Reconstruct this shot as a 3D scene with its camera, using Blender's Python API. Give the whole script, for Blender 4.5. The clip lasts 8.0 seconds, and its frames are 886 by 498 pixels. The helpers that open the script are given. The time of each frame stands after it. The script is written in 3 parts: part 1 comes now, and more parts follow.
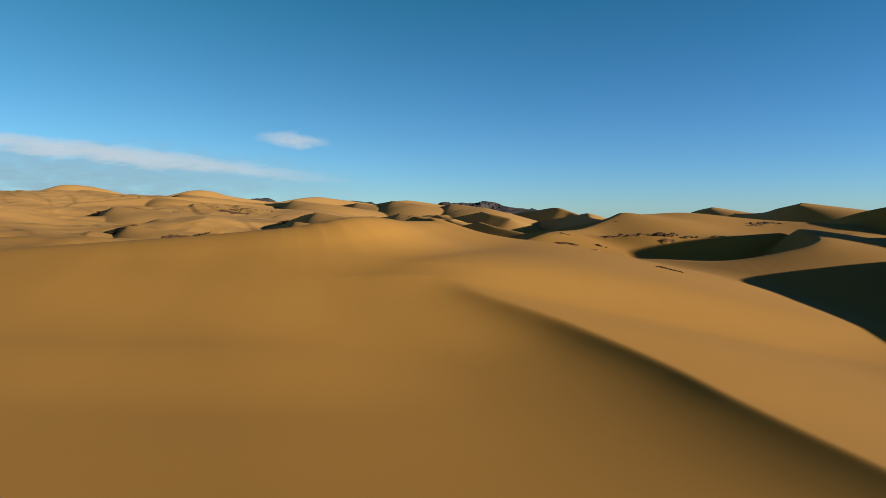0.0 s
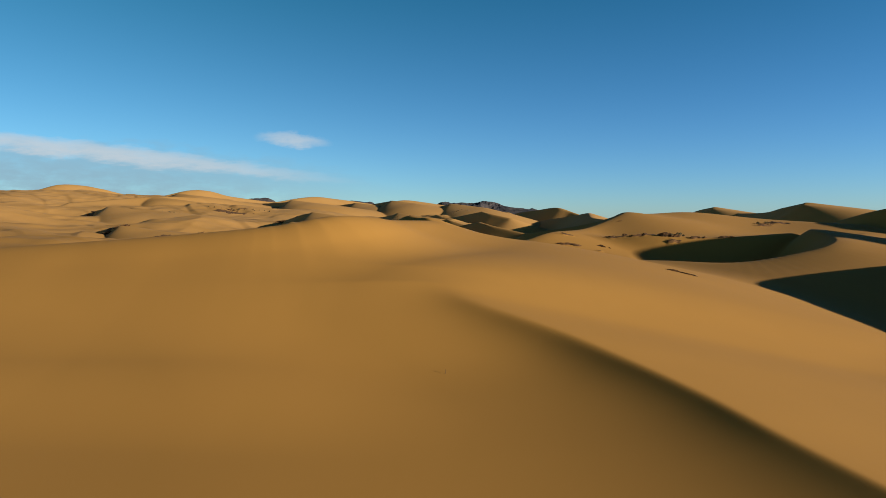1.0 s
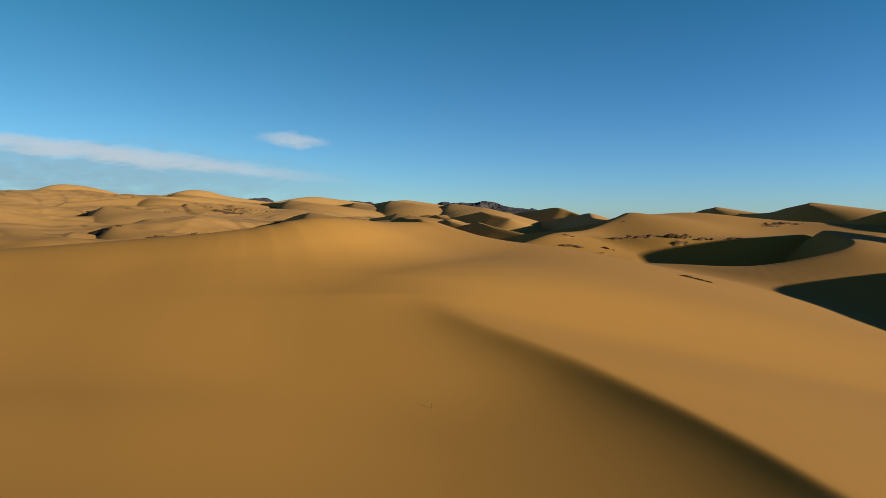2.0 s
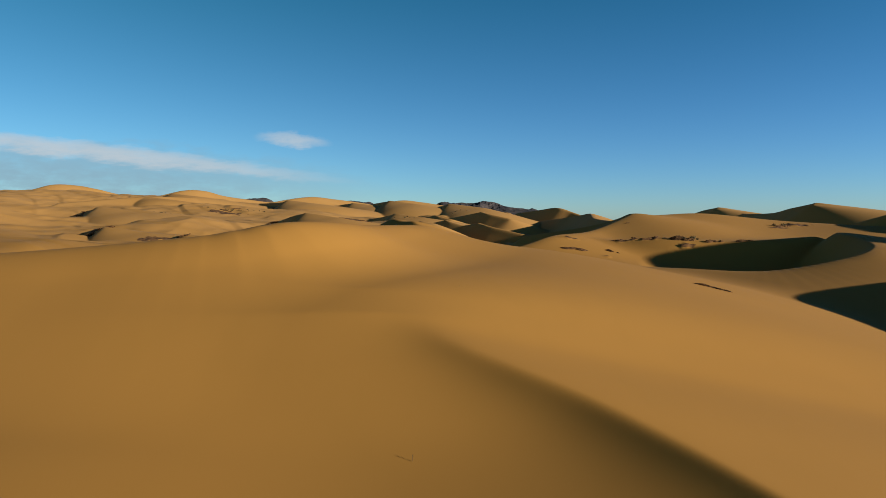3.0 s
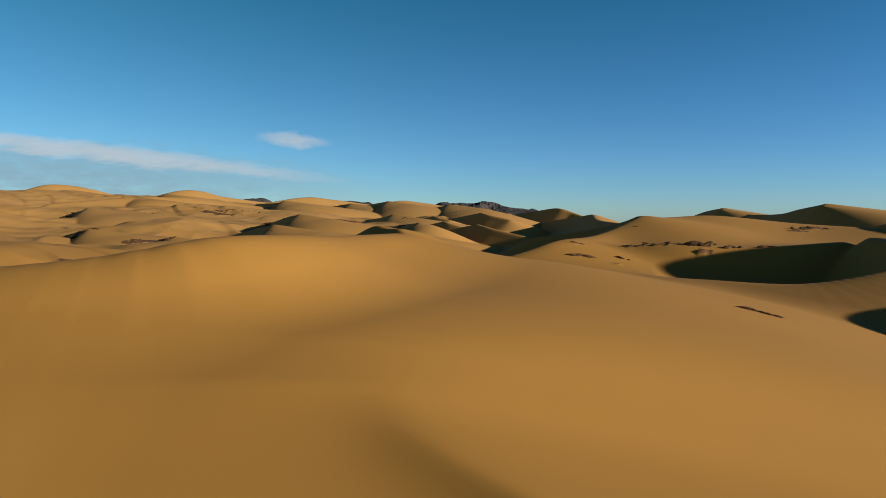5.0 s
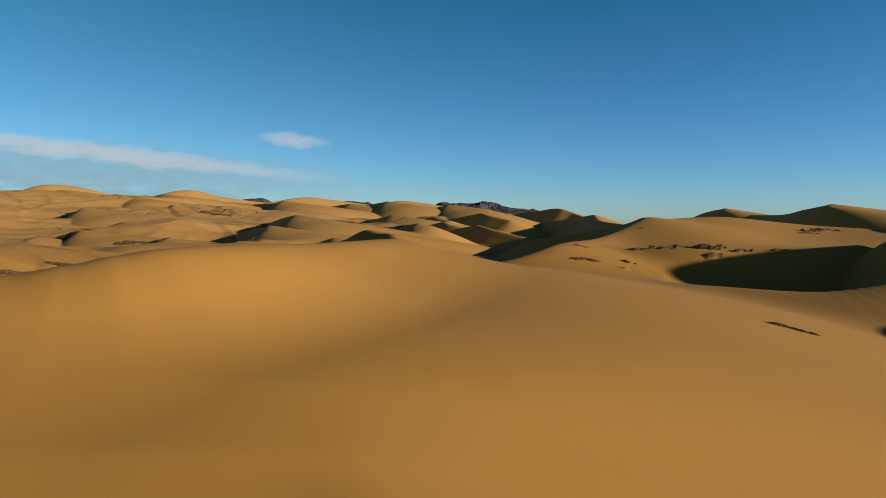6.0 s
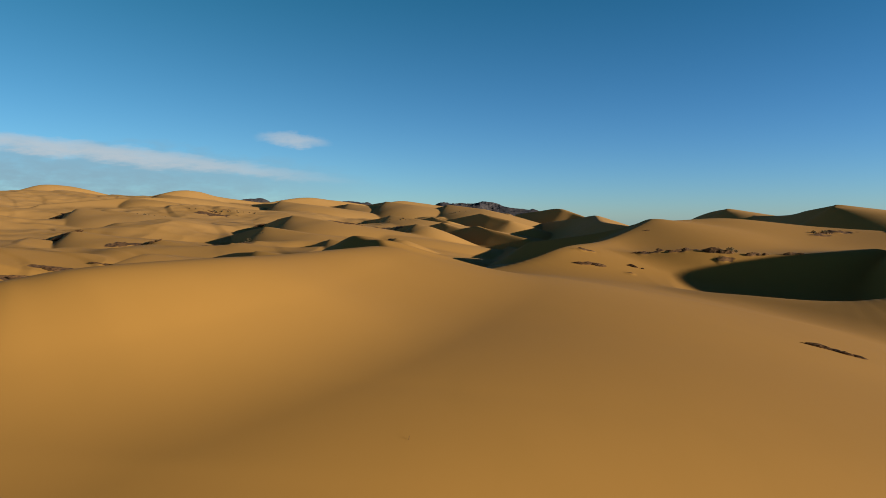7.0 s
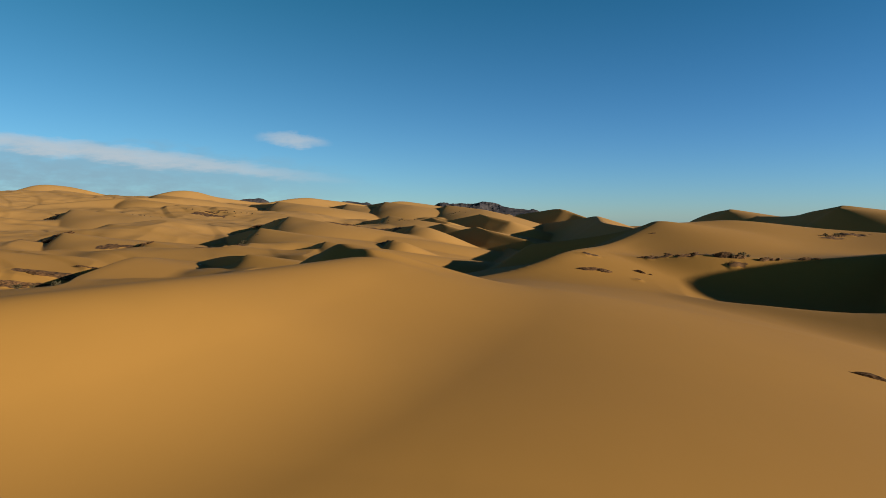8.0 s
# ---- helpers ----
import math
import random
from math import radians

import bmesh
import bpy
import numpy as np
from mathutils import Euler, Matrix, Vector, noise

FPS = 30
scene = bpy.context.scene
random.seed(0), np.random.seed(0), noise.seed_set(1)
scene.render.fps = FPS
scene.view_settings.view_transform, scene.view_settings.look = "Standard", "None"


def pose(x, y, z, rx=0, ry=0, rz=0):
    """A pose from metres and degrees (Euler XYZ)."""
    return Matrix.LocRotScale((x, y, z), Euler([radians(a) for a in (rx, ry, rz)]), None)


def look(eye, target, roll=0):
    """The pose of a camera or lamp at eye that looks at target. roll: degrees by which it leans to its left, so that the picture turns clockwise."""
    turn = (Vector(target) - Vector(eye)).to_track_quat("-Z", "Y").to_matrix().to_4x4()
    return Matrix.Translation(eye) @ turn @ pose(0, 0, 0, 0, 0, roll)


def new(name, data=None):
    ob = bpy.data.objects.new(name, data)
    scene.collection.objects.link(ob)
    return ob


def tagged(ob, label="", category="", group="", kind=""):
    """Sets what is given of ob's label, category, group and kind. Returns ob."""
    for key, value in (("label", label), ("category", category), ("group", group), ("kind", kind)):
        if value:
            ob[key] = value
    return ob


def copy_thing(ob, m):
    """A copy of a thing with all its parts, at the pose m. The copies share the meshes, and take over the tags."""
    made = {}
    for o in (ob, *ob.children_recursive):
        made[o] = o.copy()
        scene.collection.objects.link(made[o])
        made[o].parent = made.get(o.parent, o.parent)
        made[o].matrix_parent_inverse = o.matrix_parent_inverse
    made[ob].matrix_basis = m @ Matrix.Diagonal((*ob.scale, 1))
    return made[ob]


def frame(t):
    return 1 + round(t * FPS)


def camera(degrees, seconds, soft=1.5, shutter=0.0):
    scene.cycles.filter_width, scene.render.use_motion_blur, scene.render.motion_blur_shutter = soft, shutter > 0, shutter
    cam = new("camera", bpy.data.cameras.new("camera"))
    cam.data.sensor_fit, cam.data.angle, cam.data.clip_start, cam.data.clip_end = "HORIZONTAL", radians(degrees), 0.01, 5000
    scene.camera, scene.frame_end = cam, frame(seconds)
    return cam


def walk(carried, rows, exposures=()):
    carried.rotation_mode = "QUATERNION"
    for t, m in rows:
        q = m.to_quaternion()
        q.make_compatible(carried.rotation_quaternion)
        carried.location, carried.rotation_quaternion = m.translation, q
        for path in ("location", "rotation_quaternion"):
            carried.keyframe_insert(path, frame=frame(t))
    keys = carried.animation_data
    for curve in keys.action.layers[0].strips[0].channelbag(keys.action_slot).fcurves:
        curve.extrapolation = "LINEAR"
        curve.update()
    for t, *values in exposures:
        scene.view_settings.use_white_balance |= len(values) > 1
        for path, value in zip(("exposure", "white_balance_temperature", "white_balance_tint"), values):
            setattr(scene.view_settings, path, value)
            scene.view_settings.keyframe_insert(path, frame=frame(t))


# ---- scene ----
# ================= camera and its flight =================
PITCH = 2.97  # degrees below the horizontal, constant
PATH = [
    (0.0, (0.00, 0.00, -0.01)),
    (1.0, (1.03, 8.34, -0.17)),
    (2.0, (2.02, 16.57, 0.06)),
    (3.0, (2.93, 24.65, 0.49)),
    (4.0, (3.73, 32.62, 1.01)),
    (5.0, (4.43, 40.47, 1.53)),
    (6.0, (5.05, 48.26, 2.06)),
    (7.0, (5.64, 56.03, 2.66)),
    (8.0, (6.27, 63.86, 3.44)),
]
cam = camera(72, 8.0, soft=0.8, shutter=0.25)
walk(cam, [(t, pose(*p, 90 - PITCH, 0, 0)) for t, p in PATH], exposures=((0.0, 0.62), (2.0, 0.55), (4.5, 0.47), (8.0, 0.43)))

# ================= world, sun =================
SUN_AZ, SUN_EL = 115.0, 12.3  # clockwise from +y; above the horizon
s_dir = Vector((math.sin(radians(SUN_AZ)) * math.cos(radians(SUN_EL)),
                math.cos(radians(SUN_AZ)) * math.cos(radians(SUN_EL)), math.sin(radians(SUN_EL))))
sun_data = bpy.data.lights.new("sun", "SUN")
sun_data.energy, sun_data.angle, sun_data.color = 5.0, radians(0.55), (1.0, 0.94, 0.84)
sun = new("sun", sun_data)
sun.matrix_world = look(s_dir * 300, (0, 0, 0))


class Nodes:
    """Short hand for building a node tree."""

    def __init__(self, tree):
        self.tree = tree
        tree.nodes.clear()

    def add(self, kind, ins=None):
        n = self.tree.nodes.new(kind)
        self.fill(n, ins)
        return n

    def fill(self, n, ins):
        for k, v in (ins or {}).items():
            self.put(n.inputs[k], v)

    def put(self, socket, v):
        if isinstance(v, bpy.types.NodeSocket):
            self.tree.links.new(v, socket)
        else:
            socket.default_value = v

    def math(self, op, a, b=0.0, c=0.0):
        n = self.add("ShaderNodeMath", {0: a, 1: b, 2: c})
        n.operation = op
        return n.outputs[0]

    def mix(self, f, a, b, blend="MIX"):
        n = self.add("ShaderNodeMix", {0: f, 6: a, 7: b})
        n.data_type, n.blend_type = "RGBA", blend
        return n.outputs[2]

    def ramp(self, v, lo, hi, a=0.0, b=1.0):
        n = self.add("ShaderNodeMapRange", {0: v, 1: lo, 2: hi, 3: a, 4: b})
        n.interpolation_type = "SMOOTHSTEP"
        return n.outputs[0]

    def noise(self, vec, scale, detail=3.0, rough=0.5):
        n = self.add("ShaderNodeTexNoise", {"Vector": vec, "Scale": scale, "Detail": detail, "Roughness": rough})
        return n.outputs[0]

    def scaled(self, vec, xyz):
        n = self.add("ShaderNodeVectorMath", {0: vec, 1: xyz})
        n.operation = "MULTIPLY"
        return n.outputs[0]


def rgb(r, g, b):
    return (r, g, b, 1.0)


world = bpy.data.worlds.new("sky")
scene.world = world
world.use_nodes = True
N = Nodes(world.node_tree)
sky = N.add("ShaderNodeTexSky")
sky.sky_type, sky.sun_disc = "NISHITA", False
sky.sun_elevation, sky.sun_rotation = radians(SUN_EL), radians(SUN_AZ)
sky.altitude, sky.air_density, sky.dust_density, sky.ozone_density = 1500.0, 1.0, 0.3, 2.5
way = N.add("ShaderNodeTexCoord").outputs["Generated"]
sep = N.add("ShaderNodeSeparateXYZ", {0: way}).outputs
azim = N.math("DIVIDE", sep[0], sep[1])     # tangent of the bearing, ahead of the camera
elev = N.math("DIVIDE", sep[2], sep[1])     # tangent of the height
ahead = N.math("GREATER_THAN", sep[1], 0.05)
flow = N.add("ShaderNodeCombineXYZ", {0: azim, 1: elev, 2: 0.0}).outputs[0]


def cloud(cx, cy, half_w, half_h, lean, stretch):
    """A soft streak of cloud: bearing, height, half sizes and lean, all as tangents."""
    dx = N.math("SUBTRACT", azim, cx)
    dy = N.math("SUBTRACT", N.math("SUBTRACT", elev, cy), N.math("MULTIPLY", dx, lean))
    grain = N.noise(N.scaled(flow, stretch), 9.0, 6.0, 0.62)
    dy = N.math("ADD", dy, N.math("MULTIPLY", N.math("SUBTRACT", grain, 0.5), half_h * 1.8))
    q = N.math("ADD", N.math("POWER", N.math("ABSOLUTE", N.math("DIVIDE", dx, half_w)), 2.0),
               N.math("POWER", N.math("ABSOLUTE", N.math("DIVIDE", dy, half_h)), 2.0))
    return N.math("MULTIPLY", N.ramp(q, 1.5, -0.1), N.ramp(grain, 0.2, 0.65, 0.6, 1.0))


streak = cloud(-0.60, 0.110, 0.40, 0.0155, -0.115, (2.0, 9.0, 1.0))
veil = cloud(-0.70, 0.072, 0.55, 0.055, -0.05, (1.5, 5.0, 1.0))
puff = cloud(-0.244, 0.1255, 0.056, 0.0125, -0.10, (3.0, 8.0, 1.0))
SKY_GAIN = 0.0805
high = N.add("ShaderNodeValToRGB", {0: N.math("MAXIMUM", sep[2], 0.0)})    # sky tint, darker the higher it stands; dimmed above the view to darken shadows
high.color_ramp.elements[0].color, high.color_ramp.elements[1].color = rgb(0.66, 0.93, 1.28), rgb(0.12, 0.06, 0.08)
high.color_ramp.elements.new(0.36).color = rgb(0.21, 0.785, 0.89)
# from here up, out of view: dimmed and reddened to keep shadows dark, neutral
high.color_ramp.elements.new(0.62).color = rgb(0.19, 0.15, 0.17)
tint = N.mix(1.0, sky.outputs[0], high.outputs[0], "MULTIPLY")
side = N.mix(N.ramp(sep[0], -0.6, 0.6), rgb(0.98, 0.97, 0.88), rgb(0.93, 0.99, 1.06))    # bluer towards the sun's side
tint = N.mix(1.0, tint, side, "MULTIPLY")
grey = rgb(4.6, 5.1, 5.5)
thin = rgb(2.2, 3.3, 4.1)
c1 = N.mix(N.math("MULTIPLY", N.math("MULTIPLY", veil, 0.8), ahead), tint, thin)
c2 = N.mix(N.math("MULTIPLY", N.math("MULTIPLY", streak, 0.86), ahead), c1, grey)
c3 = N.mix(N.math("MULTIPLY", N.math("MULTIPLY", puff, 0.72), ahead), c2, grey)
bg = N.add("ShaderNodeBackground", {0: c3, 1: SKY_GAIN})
N.add("ShaderNodeOutputWorld", {0: bg.outputs[0]})


# ================= materials =================
def material(name):
    m = bpy.data.materials.new(name)
    m.use_nodes = True
    return m, Nodes(m.node_tree)


def finish(n, color, rough, bump=None, strength=0.3, distance=0.05):
    b = n.add("ShaderNodeBsdfPrincipled", {"Base Color": color, "Roughness": rough, "Specular IOR Level": 0.2})
    if bump is not None:
        n.put(b.inputs["Normal"], n.add("ShaderNodeBump", {"Height": bump, "Strength": strength, "Distance": distance}).outputs[0])
    n.add("ShaderNodeOutputMaterial", {0: b.outputs[0]})


def sand_material():
    m, n = material("sand")
    p = n.add("ShaderNodeNewGeometry").outputs["Position"]
    broad = n.noise(p, 0.02, 4.0)
    mid = n.noise(n.scaled(p, (1.0, 0.35, 1.0)), 0.35, 4.0)
    grain = n.noise(p, 14.0, 3.0, 0.7)
    c = n.mix(n.ramp(broad, 0.3, 0.7), rgb(0.350, 0.166, 0.031), rgb(0.386, 0.185, 0.035))
    c = n.mix(n.math("MULTIPLY", n.ramp(mid, 0.45, 0.75), 0.25), c, rgb(0.34, 0.165, 0.029))
    c = n.mix(n.math("MULTIPLY", grain, 0.12), c, rgb(0.31, 0.153, 0.031))
    # haze over the far dunes, painted into the sand as a paler colour further out
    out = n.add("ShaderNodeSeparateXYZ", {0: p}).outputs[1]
    far_haze = n.math("MULTIPLY", n.ramp(out, 150.0, 700.0), n.ramp(n.noise(p, 0.012, 3.0), 0.25, 0.6, 0.45, 0.8))
    c = n.mix(far_haze, c, rgb(0.475, 0.248, 0.074))
    # dark crust laid bare
    mark = n.add("ShaderNodeAttribute")
    mark.attribute_name = "crust"
    rubble = n.noise(p, 0.9, 5.0, 0.65)
    dark = n.mix(n.ramp(rubble, 0.35, 0.65), rgb(0.050, 0.024, 0.011), rgb(0.19, 0.090, 0.030))
    c = n.mix(n.ramp(n.math("ADD", mark.outputs["Fac"], n.math("MULTIPLY", n.math("SUBTRACT", rubble, 0.5), 0.9)), 0.40, 0.62), c, dark)
    h = n.math("ADD", n.math("MULTIPLY", n.noise(p, 3.0, 4.0), 0.7), n.math("MULTIPLY", grain, 0.3))
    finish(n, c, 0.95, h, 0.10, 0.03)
    return m


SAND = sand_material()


# ================= the dunes =================
LATTICE = np.random.RandomState(11).rand(256, 256)


def vnoise(x, y, size):
    """Smooth noise from 0 to 1 with cells of the given size in metres."""
    x, y = x / size + 1000.0, y / size + 1000.0
    i, j = np.floor(x).astype(int), np.floor(y).astype(int)
    u, v = x - i, y - j
    u, v = u * u * u * (u * (6 * u - 15) + 10), v * v * v * (v * (6 * v - 15) + 10)
    a, b = LATTICE[i % 256, j % 256], LATTICE[(i + 1) % 256, j % 256]
    c, d = LATTICE[i % 256, (j + 1) % 256], LATTICE[(i + 1) % 256, (j + 1) % 256]
    return (a * (1 - u) + b * u) * (1 - v) + (c * (1 - u) + d * u) * v


def sstep(x, lo, hi):
    q = np.clip((x - lo) / (hi - lo), 0, 1)
    return q * q * (3 - 2 * q)


def smax(a, b, k):
    h = np.clip(0.5 + 0.5 * (a - b) / k, 0, 1)
    return b + (a - b) * h + k * h * (1 - h)


def spline(points, step=3.0):
    """A smooth line through the points (Catmull-Rom), sampled every few metres."""
    p = np.array(points, float)
    p = np.vstack([2 * p[0] - p[1], p, 2 * p[-1] - p[-2]])
    out = []
    for k in range(1, len(p) - 2):
        n = max(2, int(np.linalg.norm(p[k + 1, :2] - p[k, :2]) / step))
        for q in np.arange(n) / n:
            out.append(0.5 * (2 * p[k] + (p[k + 1] - p[k - 1]) * q + (2 * p[k - 1] - 5 * p[k] + 4 * p[k + 1] - p[k + 2]) * q * q
                              + (3 * p[k] - p[k - 1] - 3 * p[k + 1] + p[k + 2]) * q ** 3))
    out.append(p[-2])
    return np.array(out)


DUNES = []
PITS = [(300, 800, 50, 9), (30, 330, 55, 11), (45, 430, 68, 9), (14, 275, 34, 5), (12, 470, 55, 8), (22, 570, 60, 8), (190, 1290, 80, 10), (68, 204, 13, 3.5)]  # wind-scoured hollows: x, y, radius, depth


def dune(crest, lee=0.62, wind=0.2, lee_round=1.0, wind_round=4.0, blend=1.5, deep=30.0, step=0.0):
    """A dune by its crest line; the steep lee side lies to the left as one goes along it."""
    crest = [(*c, *(wind, lee)[len(c) - 3:]) for c in crest]
    DUNES.append((np.array(crest, float), lee, wind, lee_round, wind_round, blend, deep, spline(crest, step or (2.0 if crest[0][1] < 400 else 4.5))))


# --- the dune that the camera flies over: its long crest (the fourth number is the slope of its sunny side)
dune([(-130, 76, -9, 0.30), (-65, 80, -4.6, 0.40), (-42, 81, -3.1, 0.48), (-30, 82, -2.2, 0.52), (-20, 83.5, -1.25, 0.54), (-13.5, 87.5, -0.05, 0.52), (-10, 97, -0.1, 0.46), (-8, 110, -0.6, 0.38), (-2.5, 129, -0.8, 0.26)],
     lee=0.55, lee_round=6.0, wind_round=2.5, blend=2.4)
dune([(1.5, 124, -4.5), (-1.6, 132.6, -0.6), (-4.2, 136.8, -0.26), (-6.8, 141, 0.1), (-9.9, 145.5, -1.2), (-13, 150, -2.5), (-22, 168, -7), (-34, 195, -12)],
     lee=0.75, wind=0.24, lee_round=0.3, wind_round=3.0, blend=0.8, step=0.8)
# --- the tall dune beside the flight, whose shadow lies in the hollow
dune([(150, 0, -1), (117, 50, -2.0), (107, 85, -2.5), (109, 112, -2.8), (119, 135, -7.4), (128, 150, -11)], lee=0.6, wind=0.2, blend=2.0)
# --- the bowl-shaped dune beyond the hollow
dune([(250, 90, 26), (205, 145, 22), (178, 182, 10.5), (172, 204, 1.0), (180, 230, -6.0)], wind=0.28, blend=2.0)
dune([(70, 234, -13.0), (64, 215, -14.6), (58.5, 197, -14.2), (56.5, 182, -12.7), (59, 168, -11.5), (72, 155, -11.0), (88, 154, -8.3), (99, 160, -6.2), (110, 180, -5.0), (120, 205, -4.0), (138, 222, -5.5), (164, 243, -8.5)],
     lee=0.78, wind=0.13, blend=2.0, deep=15, step=1.7)
dune([(250, 215, 16), (222, 240, 11), (203, 257, 7), (192, 276, 3), (190, 300, -2), (194, 325, -6)], wind=0.2, blend=2.0)
# --- the top of the bowl's far wall, where the crust breaks out
dune([(118, 214, -5.5), (104, 212.5, -6.4), (90, 215.5, -7.0), (74, 221, -6.2), (60, 226, -7.4), (46, 234, -8.8)], lee=0.5, wind=0.09, lee_round=2.0, blend=1.5, deep=8)
# --- the long dark ridge ahead
dune([(10, 204, -12, 0.22), (19, 209, -10.2, 0.22), (29, 214, -7.9, 0.22), (40, 225, -5.4, 0.22), (58, 252, -4.6, 0.2), (80, 276, 0.6, 0.15), (82, 281, 1.2), (80, 292, -0.5), (66, 318, -5), (48, 348, -9)],
     wind=0.14, blend=2.5)
dune([(86, 283, -0.5), (97, 330, -2.8), (108, 400, -2.0), (126, 520, -0.5), (152, 640, 3.4), (161, 690, 4.4), (158, 760, 1), (140, 880, -5)], wind=0.3)
dune([(84, 282, 1.0), (100, 296, 1.6), (121, 300, 2.2), (150, 290, -1), (175, 270, -3)], lee=0.4, wind=0.16, lee_round=5, wind_round=8, blend=4)
# --- far dunes
dune([(351, 799, 13.0), (352, 850, 9), (358, 915, 1), (368, 985, -10)], wind=0.16, lee_round=0.5)
dune([(347, 793, 10), (351, 799, 12.8), (380, 830, 9.5), (440, 910, 5)], wind=0.13, lee_round=0.5)
dune([(311, 531, 12.2), (316, 575, 8.5), (325, 624, 4.6), (366, 764, 4.5)], wind=0.14, lee_round=0.5)
dune([(306, 525, 10), (311, 531, 12.0), (345, 560, 11), (420, 640, 8)], wind=0.13, lee_round=0.5)


def bowl(x, y, z, size, drop, wind=0.16):
    """A small crescent dune: its nose at (x, y, z), one horn towards the sun, one tail running back, a steep hollow face between."""
    dune([(x + 0.40 * size, y - 0.60 * size, z - 0.8 * drop), (x + 0.13 * size, y - 0.25 * size, z - 0.3 * drop), (x + 0.03 * size, y - 0.06 * size, z - 0.08 * drop), (x, y, z),
          (x - 0.05 * size, y + 0.07 * size, z - 0.09 * drop), (x - 0.32 * size, y + 0.40 * size, z - 0.5 * drop), (x - 0.65 * size, y + 0.85 * size, z - drop)],
         wind=wind, lee_round=0.2, blend=0.6, deep=16, step=2.2)
    PITS.append((x - 0.45 * size, y - 0.02 * size, 0.45 * size, 0.7 * drop))


SMALL_DUNES = ((34, 571, -4.5, 84, 11, 0.42), (52, 816, 7.5, 80, 11, 0.3), (5, 610, -2, 44, 7, 0.35), (-7, 786, 3, 46, 6, 0.3))
for small in SMALL_DUNES:
    bowl(*small)
dune([(-470, 780, 18), (-397, 842, 27.8), (-365, 900, 29), (-340, 980, 29)], wind=0.34, blend=4, deep=50)
dune([(-1250, 1010, 40), (-900, 1120, 42), (-800, 1180, 49), (-757, 1215, 64), (-722, 1235, 63.5), (-690, 1250, 57), (-655, 1290, 46), (-600, 1360, 41), (-520, 1480, 36)],
     lee=0.4, wind=0.42, lee_round=6, wind_round=8, blend=4, deep=80)
dune([(-640, 1120, 28), (-560, 1190, 38), (-510, 1240, 54), (-480, 1270, 53.5), (-450, 1305, 44), (-380, 1400, 33)], lee=0.4, wind=0.38, lee_round=5, wind_round=8, blend=4, deep=70)
# --- brinks on the long slope beside the mountains: a steep face in shade under a sharp edge that runs back and down from its tip


def brink(tip, *tail, lee=0.9, wind=0.12, hollow=6.0, fore=0.35):
    """A sharp edge from its tip back along the tail, a horn towards the sun, and the hollow that the steep face falls into."""
    a, b = np.array(tip, float), np.array(tail[-1], float)
    d = b - a
    long = math.hypot(d[0], d[1])
    d = d / long
    horn = (a[0] - fore * long * d[0] + 0.4 * fore * long * d[1], a[1] - fore * long * d[1] - 0.4 * fore * long * d[0], a[2] - 0.1 * fore * long - 0.5, wind, 0.12)
    end = (b[0] + 0.2 * long * d[0], b[1] + 0.2 * long * d[1], b[2] + 1.2 * (b[2] - tail[max(0, len(tail) - 2)][2] if len(tail) > 1 else b[2] - a[2]) * 0.5 - 1.0)
    after = tuple(0.75 * np.array(tip) + 0.25 * np.array(tail[0]))
    dune([horn, (*tip, wind, 0.3), (*after, wind, lee), *tail, end], lee=lee, wind=wind, lee_round=0.1, wind_round=2.5, blend=0.6, deep=22, step=max(1.2, long / 50))
    m = (a + b) / 2
    PITS.append((m[0] - d[1] * 0.3 * long, m[1] + d[0] * 0.3 * long, 0.42 * long, hollow))


brink((-106, 516, 3.9), (-124, 544, 1.7), (-154, 594, -4.9), wind=0.15, hollow=9)
brink((-105, 442, -3.5), (-123, 469, -5.5), (-148, 504, -10), (-165, 522, -13), wind=0.12, hollow=8)
brink((-152, 394, -9.8), (-169, 414, -12.0), (-194, 442, -17.4), lee=1.0, wind=0.1, hollow=9)
brink((-224, 330, -12.3), (-262, 372, -18), lee=1.0, wind=0.1)
brink((-221, 432, -6.1), (-248, 456, -9.3), (-287, 489, -16.6), lee=1.1, wind=0.1)
brink((-355, 664, 11.2), (-405, 704, 4.0), (-461, 754, -4.2), lee=1.1, wind=0.1, hollow=8)
brink((-329, 664, 10.1), (-357, 694, 6.4), (-421, 754, -2.3), lee=0.5, wind=0.1)
brink((-396, 844, 28.2), (-446, 894, 22.8), lee=1.1, wind=0.12, hollow=14)
brink((-403, 944, 36.4), (-442, 994, 33.6), lee=1.0, wind=0.12, hollow=12)
brink((-234, 964, 26.7), (-258, 1004, 24.3), (-303, 1064, 23.8), hollow=9)
brink((-60, 277, -9.8), (-79, 299, -11.8), (-102, 326, -16.5), (-116, 340, -19.5), lee=0.8, hollow=5)
brink((-51, 364, -8.5), (-59, 376, -10.4), (-67, 394, -13.4), hollow=4)
brink((-50, 484, -6.7), (-66, 509, -11.0), (-79, 534, -14.8), hollow=4)
brink((-50, 724, 4.7), (-72, 774, 0.8), (-95, 824, -2.2), wind=0.14, hollow=8)
brink((-148, 1064, 24.7), (-184, 1124, 22.1), (-231, 1194, 14.9), wind=0.15, hollow=12)
brink((-82, 1024, 27.4), (-111, 1084, 25.1), (-143, 1154, 21.6), wind=0.15, hollow=14)
brink((15, 964, 20.9), (-15, 1024, 15.0), (-55, 1124, 1.5), lee=0.8, wind=0.24, hollow=16)
brink((-15, 544, -2.8), (-34, 584, -5.7), (-70, 654, -11.8), wind=0.34, hollow=7, fore=0.08)
